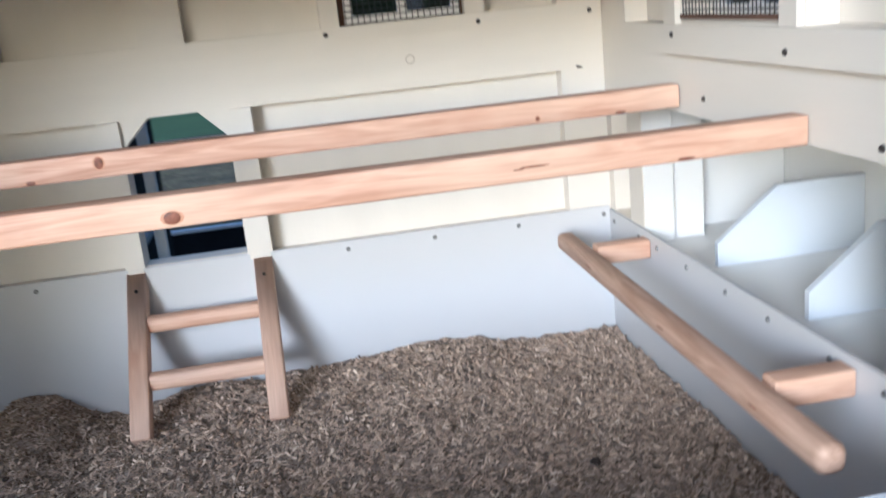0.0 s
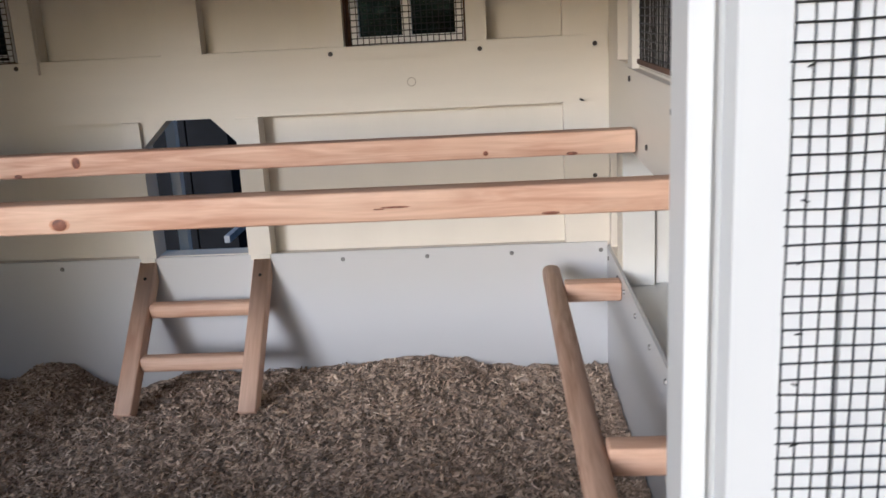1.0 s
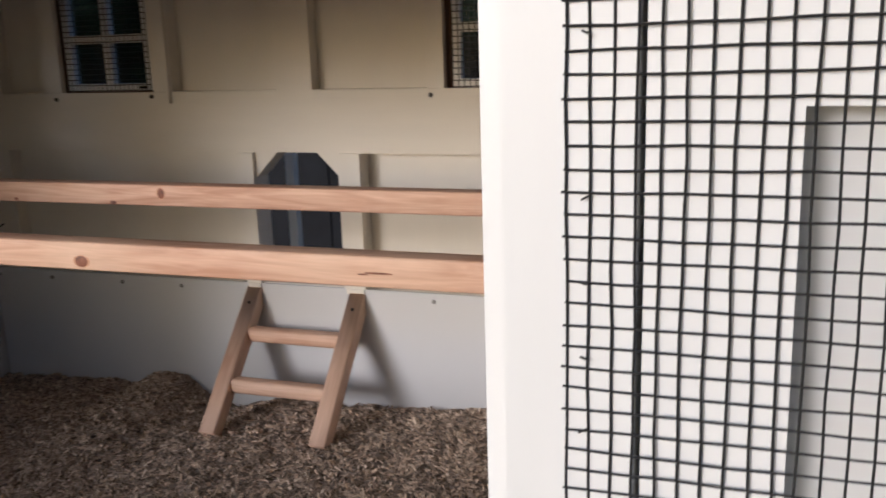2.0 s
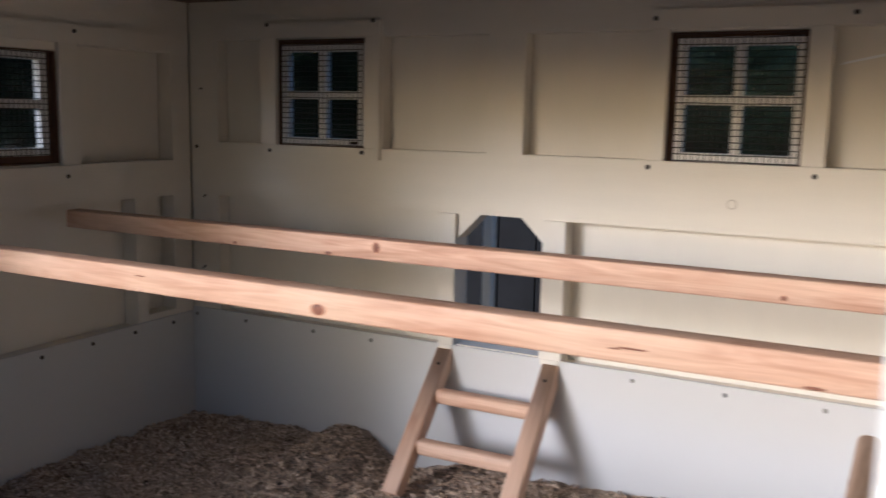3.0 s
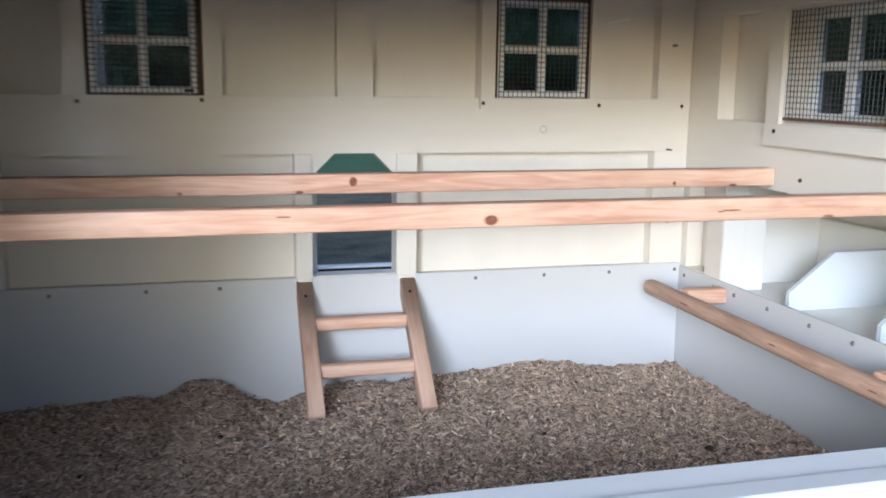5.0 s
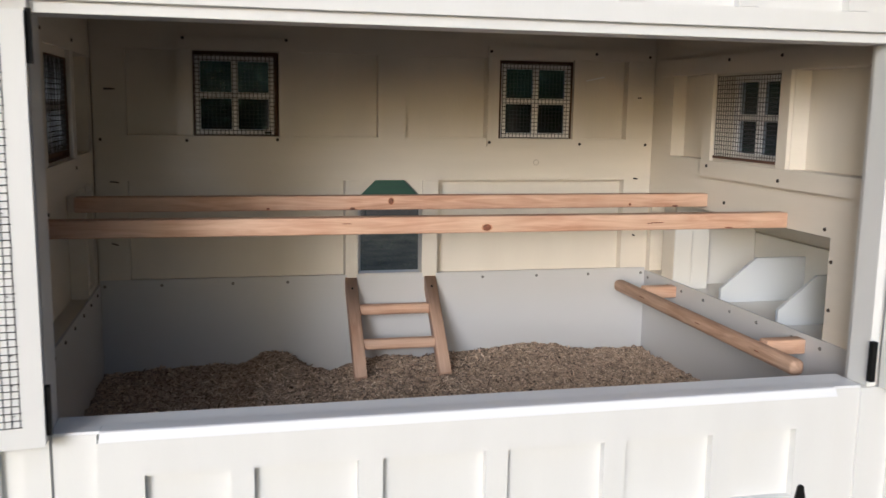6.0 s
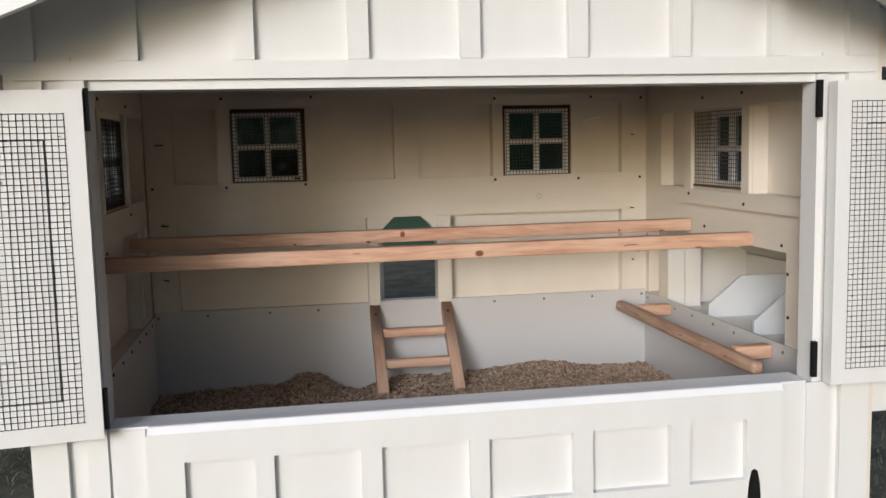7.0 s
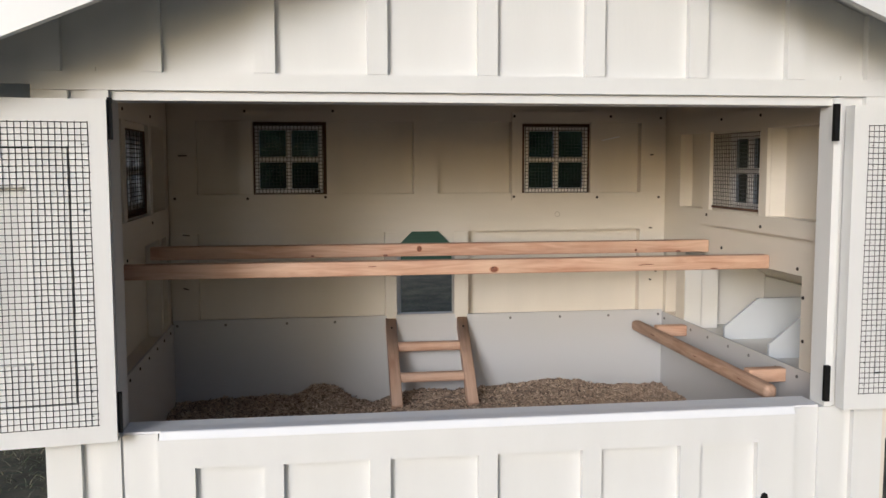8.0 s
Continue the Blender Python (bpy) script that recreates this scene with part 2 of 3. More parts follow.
def screw_mesh():
    bm = bmesh.new()
    bmesh.ops.create_cone(bm, cap_ends=True, segments=10, radius1=0.0050, radius2=0.0040, depth=0.003)
    slot = bmesh.ops.create_cube(bm, size=1)["verts"]
    for v in slot:
        v.co = Vector((v.co.x * 0.005, v.co.y * 0.0012, 0.0012 + v.co.z * 0.001))
    me = bpy.data.meshes.new("screw")
    bm.to_mesh(me)
    bm.free()
    return me


SCREW = screw_mesh()
SCREW.materials.append(STEEL)
SCREW2 = SCREW.copy()
SCREW2.materials.clear()
SCREW2.materials.append(SCREW_DARK)


def screw(at, facing, parent, dark=False):
    ob = new("screw", SCREW2 if dark else SCREW)
    turn = {"-y": (90, 0, 0), "-x": (0, -90, 0), "+x": (0, 90, 0)}[facing]
    ob.matrix_world = pose(*at, *turn) @ pose(0, 0, 0, 0, 0, (at[0] * 977 + at[1] * 531 + at[2] * 777) % 180)
    ob.parent = parent
    return ob


def structure(name, label):
    return tagged(empty(name), label, kind="structure")


# ---- the coop's shell ----
XL, XR, YB = -0.905, 0.866, 1.260
FLOOR = 0.56
north = lambda u, v, w: (u, YB + w, v)
east = lambda u, v, w: (XR + w, u, v)
west = lambda u, v, w: (XL - w, u, v)
south = lambda u, v, w: (u, -w, v)

floor = tagged(box("floor", (XL - 0.05, 0.02, FLOOR - 0.03), (XR + 0.05, YB + 0.05, FLOOR), PAINT_H), "plain coop floor under wood chip bedding", "floor", kind="structure")
# Added ceiling; its dark tone stands in for an open, unlit loft.
ceiling = tagged(box("ceiling", (XL - 0.05, 0.02, 1.70), (XR + 0.05, YB + 0.055, 1.712), CEILING_DARK), "added coop ceiling, darkened to cut bounce light on the upper walls", "ceiling", kind="structure")

W1, W2 = (-0.621, -0.368, 1.350, 1.604), (0.328, 0.580, 1.348, 1.601)
POP = (-0.127, 0.081, 0.918, 1.217)

wall_n = structure("wall_north", "cream painted back wall with framing, two windows and pop door")
sheet("frame_board", north, (XL, XR + 0.0038), (FLOOR, 1.70), [W1, W2, POP,
      (-0.815, -0.167, 0.911, 1.216), (0.132, 0.776, 0.911, 1.216),
      (-0.813, -0.668, 1.352, 1.606), (-0.325, -0.062, 1.352, 1.606), (0.024, 0.290, 1.352, 1.606), (0.616, 0.776, 1.352, 1.606)], 0.004, 0.040, PAINT_H, wall_n)
sheet("siding", north, (XL - 0.06, XR + 0.06), (0.30, 1.70), [W1, W2, POP], 0.041, 0.056, PAINT, wall_n)
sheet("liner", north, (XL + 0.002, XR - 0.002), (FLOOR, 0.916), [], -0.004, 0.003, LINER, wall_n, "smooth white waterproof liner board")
for outline in ([(-0.127, 1.160), (-0.127, 1.217), (-0.070, 1.217)], [(0.081, 1.162), (0.027, 1.217), (0.081, 1.217)]):
    prism("corner_block", outline, north, 0.004, 0.056, PAINT, wall_n)
for u0, u1 in ((-0.166, -0.127), (0.081, 0.1315)):
    sheet("stile", north, (u0, u1), (0.9165, 1.216), [], -0.0075, 0.0038, PAINT, wall_n)
    sheet("stile_foot", north, (u0 + 0.004, u1 - 0.004), (0.9045, 0.9160), [], -0.0078, -0.0045, PAINT, wall_n)
for w, u0, u1 in ((W1, -0.668, -0.327), (W2, 0.290, 0.866)):
    sheet("window_trim", north, (u0 + 0.001, u1 - 0.001), (1.326, 1.352), [], -0.008, 0.0035, PAINT_H, wall_n)
    sheet("window_trim", north, (u0 + 0.001, w[0] - 0.0005), (1.3525, 1.606), [], -0.008, 0.0035, PAINT, wall_n)
    sheet("window_trim", north, (w[1] + 0.0005, min(u1, w[1] + 0.042)), (1.3525, 1.606), [], -0.008, 0.0035, PAINT, wall_n)
    sheet("window_trim", north, (u0 + 0.001, u1 - 0.001), (1.6065, 1.642), [], -0.008, 0.0035, PAINT_H, wall_n)
for u in (-0.890, -0.726, -0.515, -0.347, 0.288, 0.474, 0.658, 0.850):
    screw((u, YB - 0.0055, 0.898), "-y", wall_n)
for u, v in ((0.298, 1.339), (0.607, 1.335), (0.841, 1.334), (-0.641, 1.338), (-0.374, 1.342), (0.299, 1.626), (0.655, 1.627), (0.844, 1.622), (-0.646, 1.638), (-0.345, 1.640)):
    screw((u, YB - 0.0095, v), "-y", wall_n, True)
for u, v in ((-0.887, 1.339), (0.840, 1.06)):
    screw((u, YB + 0.003, v), "-y", wall_n, True)
for k, (u, v) in enumerate(((-0.855, 1.486), (-0.850, 1.214), (-0.855, 1.028), (0.814, 1.489), (0.813, 1.221), (0.816, 1.029))):
    bm = bmesh.new()
    bmesh.ops.create_cone(bm, cap_ends=True, segments=8, radius1=0.0028, radius2=0.0018, depth=0.044 if u < 0 else 0.026)
    bm.transform(pose(u, YB - (0.012 if u < 0 else 0.004), v, 90, 14 * math.sin(k * 2.1), 38 + 8 * math.cos(k * 1.7) if u < 0 else 10 * math.cos(k * 1.7)))
    smooth_link("nail", bm, SCREW_DARK, wall_n, "", True)

# Narrow sliver of brighter white, laid just proud of the siding.
prism("pale_streak", [(0.631, 1.538), (0.708, 1.554), (0.704, 1.558), (0.637, 1.543)], north, 0.0400, 0.0408, TRIMW, wall_n, "thin pale streak on the siding")

ring = bmesh.new()
for k in range(20):
    a0, a1 = k * math.tau / 20, (k + 1) * math.tau / 20
    ring.faces.new([ring.verts.new((0.462 + r * math.cos(a) * 1.0, YB + 0.0030, 1.274 + r * math.sin(a))) for a, r in ((a0, 0.0075), (a1, 0.0075), (a1, 0.0098), (a0, 0.0098))])
smooth_link("putty_ring", ring, PUTTY, wall_n)

NEST = (0.290, 1.066, 0.860, 1.157)
WE = (0.520, 0.855, 1.310, 1.555)
wall_e = structure("wall_east", "cream painted side wall with window and nest opening")
sheet("frame_board", east, (0.1, YB + 0.003), (FLOOR, 1.70), [NEST, WE, (0.905, 1.125, 1.306, 1.560), (0.14, 0.475, 1.306, 1.556), (1.140, 1.235, 0.91, 1.157)], 0.004, 0.050, PAINT_H, wall_e)
sheet("siding", east, (0.0, YB + 0.056), (0.30, 1.70), [NEST, WE], 0.051, 0.066, PAINT, wall_e)
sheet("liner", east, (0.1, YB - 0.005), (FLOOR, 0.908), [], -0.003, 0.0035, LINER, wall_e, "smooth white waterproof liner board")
sheet("window_trim", east, (0.14, 0.905), (1.258, 1.306), [], -0.010, 0.0035, PAINT_H, wall_e)
sheet("window_trim", east, (0.14, 1.20), (1.557, 1.610), [], -0.006, 0.0035, PAINT_H, wall_e)
sheet("window_trim", east, (0.8555, 0.904), (1.3065, 1.5565), [], -0.008, 0.0035, PAINT, wall_e)
sheet("window_trim", east, (0.476, 0.5195), (1.3065, 1.5565), [], -0.008, 0.0035, PAINT, wall_e)
for u, v, o in ((0.865, 1.290, 0.0115), (0.499, 1.275, 0.0115), (0.779, 1.594, 0.0075), (0.524, 1.594, 0.0075), (0.777, 1.189, -0.0025), (0.313, 1.174, -0.0025), (0.280, 1.10, -0.0025), (0.275, 0.984, -0.0025)):
    screw((XR - o, u, v), "-x", wall_e, True)
for u in (1.225, 1.080, 0.985, 0.848, 0.697, 0.560, 0.400, 0.285):
    screw((XR - 0.0045, u, 0.887), "-x", wall_e)

WW = (0.520, 0.855, 1.310, 1.555)
wall_w = structure("wall_west", "cream painted side wall with a meshed window")
sheet("frame_board", west, (0.1, YB + 0.003), (FLOOR, 1.70), [WW, (0.905, 1.200, 1.306, 1.572), (0.14, 0.475, 1.306, 1.556), (0.14, 1.07, 0.900, 1.216), (1.105, 1.20, 0.92, 1.216)], 0.004, 0.050, PAINT_H, wall_w)
sheet("siding", west, (0.0, YB + 0.056), (0.30, 1.70), [WW], 0.051, 0.066, PAINT, wall_w)
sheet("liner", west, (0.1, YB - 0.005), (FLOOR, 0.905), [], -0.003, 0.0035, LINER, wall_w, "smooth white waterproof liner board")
sheet("window_trim", west, (0.14, 0.905), (1.258, 1.306), [], -0.010, 0.0035, PAINT_H, wall_w)
sheet("window_trim", west, (0.14, 1.205), (1.573, 1.615), [], -0.006, 0.0035, PAINT_H, wall_w)
sheet("window_trim", west, (0.8555, 0.904), (1.3065, 1.5725), [], -0.008, 0.0035, PAINT, wall_w)
sheet("window_trim", west, (0.476, 0.5195), (1.3065, 1.5725), [], -0.008, 0.0035, PAINT, wall_w)
for u in (1.18, 1.05, 0.92, 0.78, 0.64, 0.50):
    screw((XL + 0.0045, u, 0.887), "+x", wall_w, True)
for u, v in ((0.865, 1.282), (0.55, 1.20), (0.50, 1.60), (0.90, 1.60)):
    screw((XL + (0.0115 if v < 1.3 and v > 1.25 else 0.0075 if v > 1.5 else -0.0025), u, v), "+x", wall_w, True)

# ---- front facade ----
FL, FR = -0.975, 0.920
OL, OR, SILL, HEAD = -0.825, 0.772, 0.885, 1.588
wall_s = structure("wall_south", "white painted board and batten front with wide opening")
sheet("jamb", south, (0.7905, FR - 0.002), (0.12, 1.655), [], -0.095, -0.012, WHITE, wall_s)
sheet("jamb", south, (FL + 0.002, -0.8505), (0.12, 1.655), [], -0.095, -0.012, WHITE, wall_s)
sheet("jamb_trim", south, (OR, 0.790), (SILL + 0.001, 1.605), [], -0.062, 0.0, WHITE, wall_s)
sheet("jamb_trim", south, (-0.850, OL), (SILL + 0.001, 1.605), [], -0.095, 0.0, WHITE, wall_s)
sheet("jamb_board", south, (0.7575, 0.812), (0.12, SILL), [], -0.033, 0.004, WHITE, wall_s)
sheet("jamb_board", south, (-0.850, -0.8215), (0.12, SILL), [], -0.033, -0.006, WHITE, wall_s)
for u0, u1 in ((FL, -0.904), (-0.866, -0.8235), (0.846, FR)):
    sheet("batten", south, (u0, u1), (0.12, 1.607), [], -0.0115, 0.004, WHITE, wall_s)
for u0, u1 in ((FL - 0.27, FL - 0.0005), (FR + 0.0005, FR + 0.27)):
    sheet("eave_box", south, (u0, u1), (1.620, 1.664), [], -1.31, -0.010, WHITE, wall_s)
sheet("head", south, (OL, OR), (HEAD, 1.612), [], -0.095, -0.012, WHITE, wall_s)
sheet("head_trim", south, (FL, FR), (1.608, 1.645), [], -0.03, 0.002, WHITE, wall_s)
sheet("bottom_rail", south, (OL + 0.0005, OR - 0.0005), (0.840, SILL), [], -0.100, -0.034, TRIMW, wall_s)
sheet("side_board", south, (-0.8195, -0.748), (0.12, SILL - 0.0005), [], -0.0338, -0.001, WHITE, wall_s)
sheet("side_board", south, (0.6935, 0.757), (0.12, SILL - 0.0005), [], -0.0338, -0.001, WHITE, wall_s)
sheet("skirt", south, (-0.747, 0.692), (0.12, 0.556), [], -0.032, -0.006, WHITE, wall_s)

APEX_X, APEX_Z, SLOPE = -0.033, 2.055, 0.411
top_at = lambda u: APEX_Z + 0.10 - SLOPE * abs(u - APEX_X)
prism("gable_siding", [(FL - 0.26, 1.6453), (FR + 0.26, 1.6453), (FR + 0.26, top_at(FR + 0.26)), (APEX_X, top_at(APEX_X)), (FL - 0.26, top_at(FL - 0.26))], south, -0.039, -0.018, WHITE, wall_s)
for u0 in (-0.975, -0.760, -0.530, -0.295, -0.057, 0.182, 0.419, 0.652, 0.846):
    u1 = {-0.975: -0.915, 0.846: FR}.get(u0, u0 + 0.043)
    prism("batten", [(u0, 1.6455), (u1, 1.6455), (u1, top_at(u1) - 0.003), (u0, top_at(u0) - 0.003)], south, -0.0175, 0.003, WHITE, wall_s)

# roof: two slopes with white rake boards that overhang the front
roof = structure("roof", "gabled roof with white rake boards and dark shingles")
for s in (-1, 1):
    eave = APEX_X + s * 1.27
    ze = APEX_Z + 0.102 - SLOPE * 1.27
    bm = bmesh.new()
    pts = [(APEX_X, APEX_Z + 0.102), (eave, ze), (eave, ze + 0.04), (APEX_X, APEX_Z + 0.142)]
    a = [bm.verts.new((x, -0.228, z)) for x, z in pts]
    b = [bm.verts.new((x, 1.5, z)) for x, z in pts]
    bm.faces.new(a)
    bm.faces.new(b)
    for i in range(4):
        bm.faces.new([a[i], a[(i + 1) % 4], b[(i + 1) % 4], b[i]])
    smooth_link("roof_deck", bm, WHITE, roof)
    prism("rake_board", [(APEX_X, APEX_Z), (eave, APEX_Z - SLOPE * 1.27), (eave, APEX_Z - SLOPE * 1.27 + 0.145), (APEX_X, APEX_Z + 0.145)], south, 0.229, 0.252, WHITE, roof)
    prism("shingles", [(APEX_X, APEX_Z + 0.146), (eave + s * 0.03, ze + 0.033), (eave + s * 0.03, ze + 0.047), (APEX_X, APEX_Z + 0.160)], south, -1.52, 0.228, SHINGLE, roof)

# ---- windows ----


def coop_window(name, place, w, label, seed, sash=0.012, net=0.006, gaps=(0, 0, 0, 0), su=None):
    """Four panes in a white sash behind wire mesh; gaps (u low, u high, v low, v high) show the raw edge of the opening."""
    win = tagged(empty(name), label, "window", kind="structure")
    u0, u1, v0, v1 = w
    e = 0.0016
    deep = sash + 0.024
    raw = sash < 0.03
    sheet("reveal", place, (u0 + e, u1 - e), (v0 + e, v1 - e), [(u0 + 0.004, u1 - 0.004, v0 + 0.004, v1 - 0.004)], 0.002, max(0.054, sash - 0.001), RAWEDGE if raw else PAINT, win, "raw brown wood edge" if raw else "")
    a0, a1, b0, b1 = u0 + 0.0045 + gaps[0], u1 - 0.0045 - gaps[1], v0 + 0.0045 + gaps[2], v1 - 0.0045 - gaps[3]
    for k, rect in enumerate(((u0 + 0.0045, a0, v0 + 0.0045, v1 - 0.0045), (a1, u1 - 0.0045, v0 + 0.0045, v1 - 0.0045), (a0, a1, v0 + 0.0045, b0), (a0, a1, b1, v1 - 0.0045))):
        if gaps[k]:
            sheet("raw_edge", place, (rect[0], rect[1]), (rect[2], rect[3]), [], 0.017, 0.030, RAWEDGE, win, "raw brown wood edge")
    if not raw:
        sheet("sill_edge", place, (u0 + 0.0045, u1 - 0.0045), (v0 + 0.0045, v0 + 0.012), [], -0.001, 0.0022, RAWEDGE, win, "raw brown wood edge")
    if su:  # a narrower sash at the outer face, with a filler board beside it
        sheet("filler", place, (u0 + 0.0045, su - 0.001), (v0 + 0.0045, v1 - 0.0045), [], sash, deep, PAINT, win)
        a0 = su
    cu, cv = (a0 + a1) / 2, (b0 + b1) / 2
    m, f = 0.0095, 0.017
    cols, rows = ((a0 + f, cu - m), (cu + m, a1 - f)), ((b0 + f, cv - m), (cv + m, b1 - f))
    sheet("window_frame", place, (a0, a1), (b0, b1), [(*c, *r) for c in cols for r in rows], sash, deep, SASH, win, "white four-pane sash")
    for c in cols:
        for r in rows:
            pane = sheet("pane", place, (c[0] - 0.002, c[1] + 0.002), (r[0] - 0.002, r[1] + 0.002), [], sash + 0.012, sash + 0.015, GLASS, win)
            pane.visible_shadow = False
    if su:
        a0 = u0 + 0.0045
    hardware_cloth("wire_mesh", lambda u, v, x: place(u, v, net - x), (a0 + 0.002, a1 - 0.002), (b0 + 0.002, b1 - 0.002), 0.0123, win, seed, 0.00098, GALV)
    return win


coop_window("window_1", north, W1, "small white four-pane window behind black wire mesh", 1, gaps=(0, 0.008, 0, 0.008))
coop_window("window_2", north, W2, "small white four-pane window behind black wire mesh", 2, gaps=(0.008, 0, 0, 0.006))
coop_window("window_3", east, WE, "small white side window behind black wire mesh", 3, 0.060, 0.004, su=0.592)
coop_window("window_4", west, WW, "small white side window behind black wire mesh", 4, gaps=(0, 0.014, 0.014, 0))

latch = bpy.data.objects["window_1"]
box("latch", (-0.412, YB + 0.0010, 1.3600), (-0.390, YB + 0.0030, 1.3660), BLACK, latch, "small black latch")

# ---- nest box on the east side ----
nest = tagged(empty("nest_box"), "cream painted nest box with pale dividers on the side wall", "nest box")
OUT = 1.212
box("nest_floor", (XR + 0.004, 0.037, 0.845), (OUT - 0.001, 1.30, 0.874), NESTW, nest)
box("outer_wall", (OUT, 0.037, 0.80), (OUT + 0.018, 1.335, 1.046), NESTW, nest)
box("end_wall", (XR + 0.0675, 1.145, 0.8745), (OUT - 0.001, 1.165, 1.20), NESTW, nest)
box("end_wall", (XR + 0.0675, 1.301, 0.80), (OUT - 0.001, 1.335, 1.17), NESTW, nest)
box("end_wall", (XR + 0.0675, 0.004, 0.80), (OUT + 0.018, 0.036, 1.05), WHITE, nest)
prism("lid", [(XR + 0.068, 1.205), (1.27, 1.022), (1.27, 1.042), (XR + 0.068, 1.225)], lambda u, v, w: (u, w, v), 0.002, 1.36, PAINT, nest)
box("corner_strip", (XR + 0.0685, 1.074, 0.8745), (1.000, 1.100, 1.175), NESTW, nest)
box("jamb_face", (XR + 0.0045, 1.0600, 0.8745), (XR + 0.0660, 1.0655, 1.1565), NESTW, nest)
for y in (0.568, 0.868):
    prism("divider", [(0.928, 0.8745), (OUT - 0.0015, 0.8745), (OUT - 0.0015, 1.010), (1.043, 1.010), (0.928, 0.918)], lambda u, v, w: (u, w, v), y - 0.006, y + 0.006, NESTP, nest, "pale smooth divider with a slanted corner")

# ---- nest perch ----
perch = tagged(empty("nest_perch"), "light wooden perch rail on two arms before the nests", "perch")


def stick(name, a, b, size, mat, parent, round_=0.008, label=""):
    """A squared stick with rounded edges from a to b."""
    a, b = Vector(a), Vector(b)
    bm = bmesh.new()
    bmesh.ops.create_cube(bm, size=1)
    n = (b - a).length
    for v in bm.verts:
        v.co = Vector((v.co.x * size[0], v.co.y * size[1], v.co.z * n))
    bmesh.ops.bevel(bm, geom=bm.edges[:], offset=round_, segments=3, affect='EDGES', profile=0.5)
    axis = (b - a).normalized()
    side = Vector((1, 0, 0)) if abs(axis.x) < 0.9 else Vector((0, 1, 0))
    other = axis.cross(side).normalized()
    side = other.cross(axis).normalized()
    m = Matrix((side, other, axis)).transposed().to_4x4()
    m.translation = (a + b) / 2
    ob = smooth_link(name, bm, mat, parent, label, True)
    ob.matrix_basis = m
    return ob


stick("rail", (0.738, 1.185, 0.873), (0.738, 0.185, 0.873), (0.037, 0.037), FIR_Y, perch, 0.013)
for y in (1.034, 0.358):
    stick("arm", (0.7555, y, 0.878), (XR - 0.0035, y, 0.878), (0.037, 0.037), FIR, perch, 0.004)

for y, w in ((0.97, 0.020), (0.62, 0.014), (0.33, 0.012)):
    bm = bmesh.new()
    bmesh.ops.create_uvsphere(bm, u_segments=10, v_segments=6, radius=1)
    bm.transform(Matrix.Translation((0.738 - 0.0185, y, 0.876)) @ Matrix.Diagonal((0.0010, w, 0.0016, 1)))
    smooth_link("crack", bm, KNOT, perch, "", True)

# ---- roosts ----


def roost(y, z, knots, label):
    r = tagged(empty("roost_bar"), label, "roost", "roost bars")
    stick("bar", (XL + 0.001, y, z), (XR - 0.001, y, z), (0.038, 0.039), FIR, r, 0.0032)
    for x, dz, w, h in knots:
        bm = bmesh.new()
        bmesh.ops.create_uvsphere(bm, u_segments=12, v_segments=6, radius=1)
        bm.transform(Matrix.Translation((x, y - 0.0188, z + dz)) @ Matrix.Diagonal((w, 0.0012, h, 1)))
        smooth_link("knot", bm, KNOT, r, "", True)
        if h > 0.003:
            bm = bmesh.new()
            bmesh.ops.create_uvsphere(bm, u_segments=14, v_segments=6, radius=1)
            bm.transform(Matrix.Translation((x, y - 0.0186, z + dz)) @ Matrix.Diagonal((w * 1.5, 0.0008, min(h * 1.35, 0.017 - abs(dz)) if h < 0.011 else h * 1.1, 1)))
            smooth_link("knot_halo", bm, KNOT_RIM, r, "", True)
    return r


roost(0.476, 1.178, [(0.070, -0.007, 0.011, 0.008), (0.505, -0.001, 0.020, 0.0014), (0.485, -0.003, 0.008, 0.001), (-0.26, 0.006, 0.012, 0.0012), (0.70, -0.016, 0.012, 0.002)], "planed fir roost bar with a round dark knot")
roost(0.880, 1.188, [(-0.089, 0.004, 0.0075, 0.010), (-0.195, -0.015, 0.008, 0.0035), (0.616, -0.010, 0.004, 0.004), (0.76, -0.016, 0.010, 0.003), (-0.42, -0.014, 0.005, 0.003)], "planed fir roost bar with small dark knots")

# ---- ladder ----
ladder = tagged(empty("chicken_ladder"), "short light wood ladder leaning below the pop door", "ladder")
LEAN = 0.95  # run over rise of the legs
for x in (-0.148, 0.109):
    leg = stick("leg", (x, 1.238 + 0.06 * LEAN, 0.926), (x + (0.002 if x > 0 else 0), 1.238 - 0.226 * LEAN, 0.640), (0.038, 0.036), FIR_Z, ladder, 0.004)
    bm = bmesh.new()
    bm.from_mesh(leg.data)
    own = leg.matrix_basis.inverted()
    cut = bmesh.ops.bisect_plane(bm, geom=bm.verts[:] + bm.edges[:] + bm.faces[:], plane_co=own @ Vector((0, YB - 0.0055, 0)), plane_no=own.to_3x3() @ Vector((0, 1, 0)), clear_outer=True)
    bmesh.ops.contextual_create(bm, geom=[e for e in cut["geom_cut"] if isinstance(e, bmesh.types.BMEdge)])
    bm.to_mesh(leg.data)
    bm.free()
    bolt = new("screw", SCREW2)
    bolt.parent = leg
    bolt.matrix_basis = own @ pose(x, 1.2245, 0.8785, 43.5, 0, 0) @ Matrix.Scale(0.8, 4)
for z in (0.815, 0.725):
    y = 1.244 - (0.866 - z) * LEAN
    stick("rung", (-0.136, y, z), (0.098, y, z), (0.034, 0.032), FIR, ladder, 0.009)

# ---- bedding ----


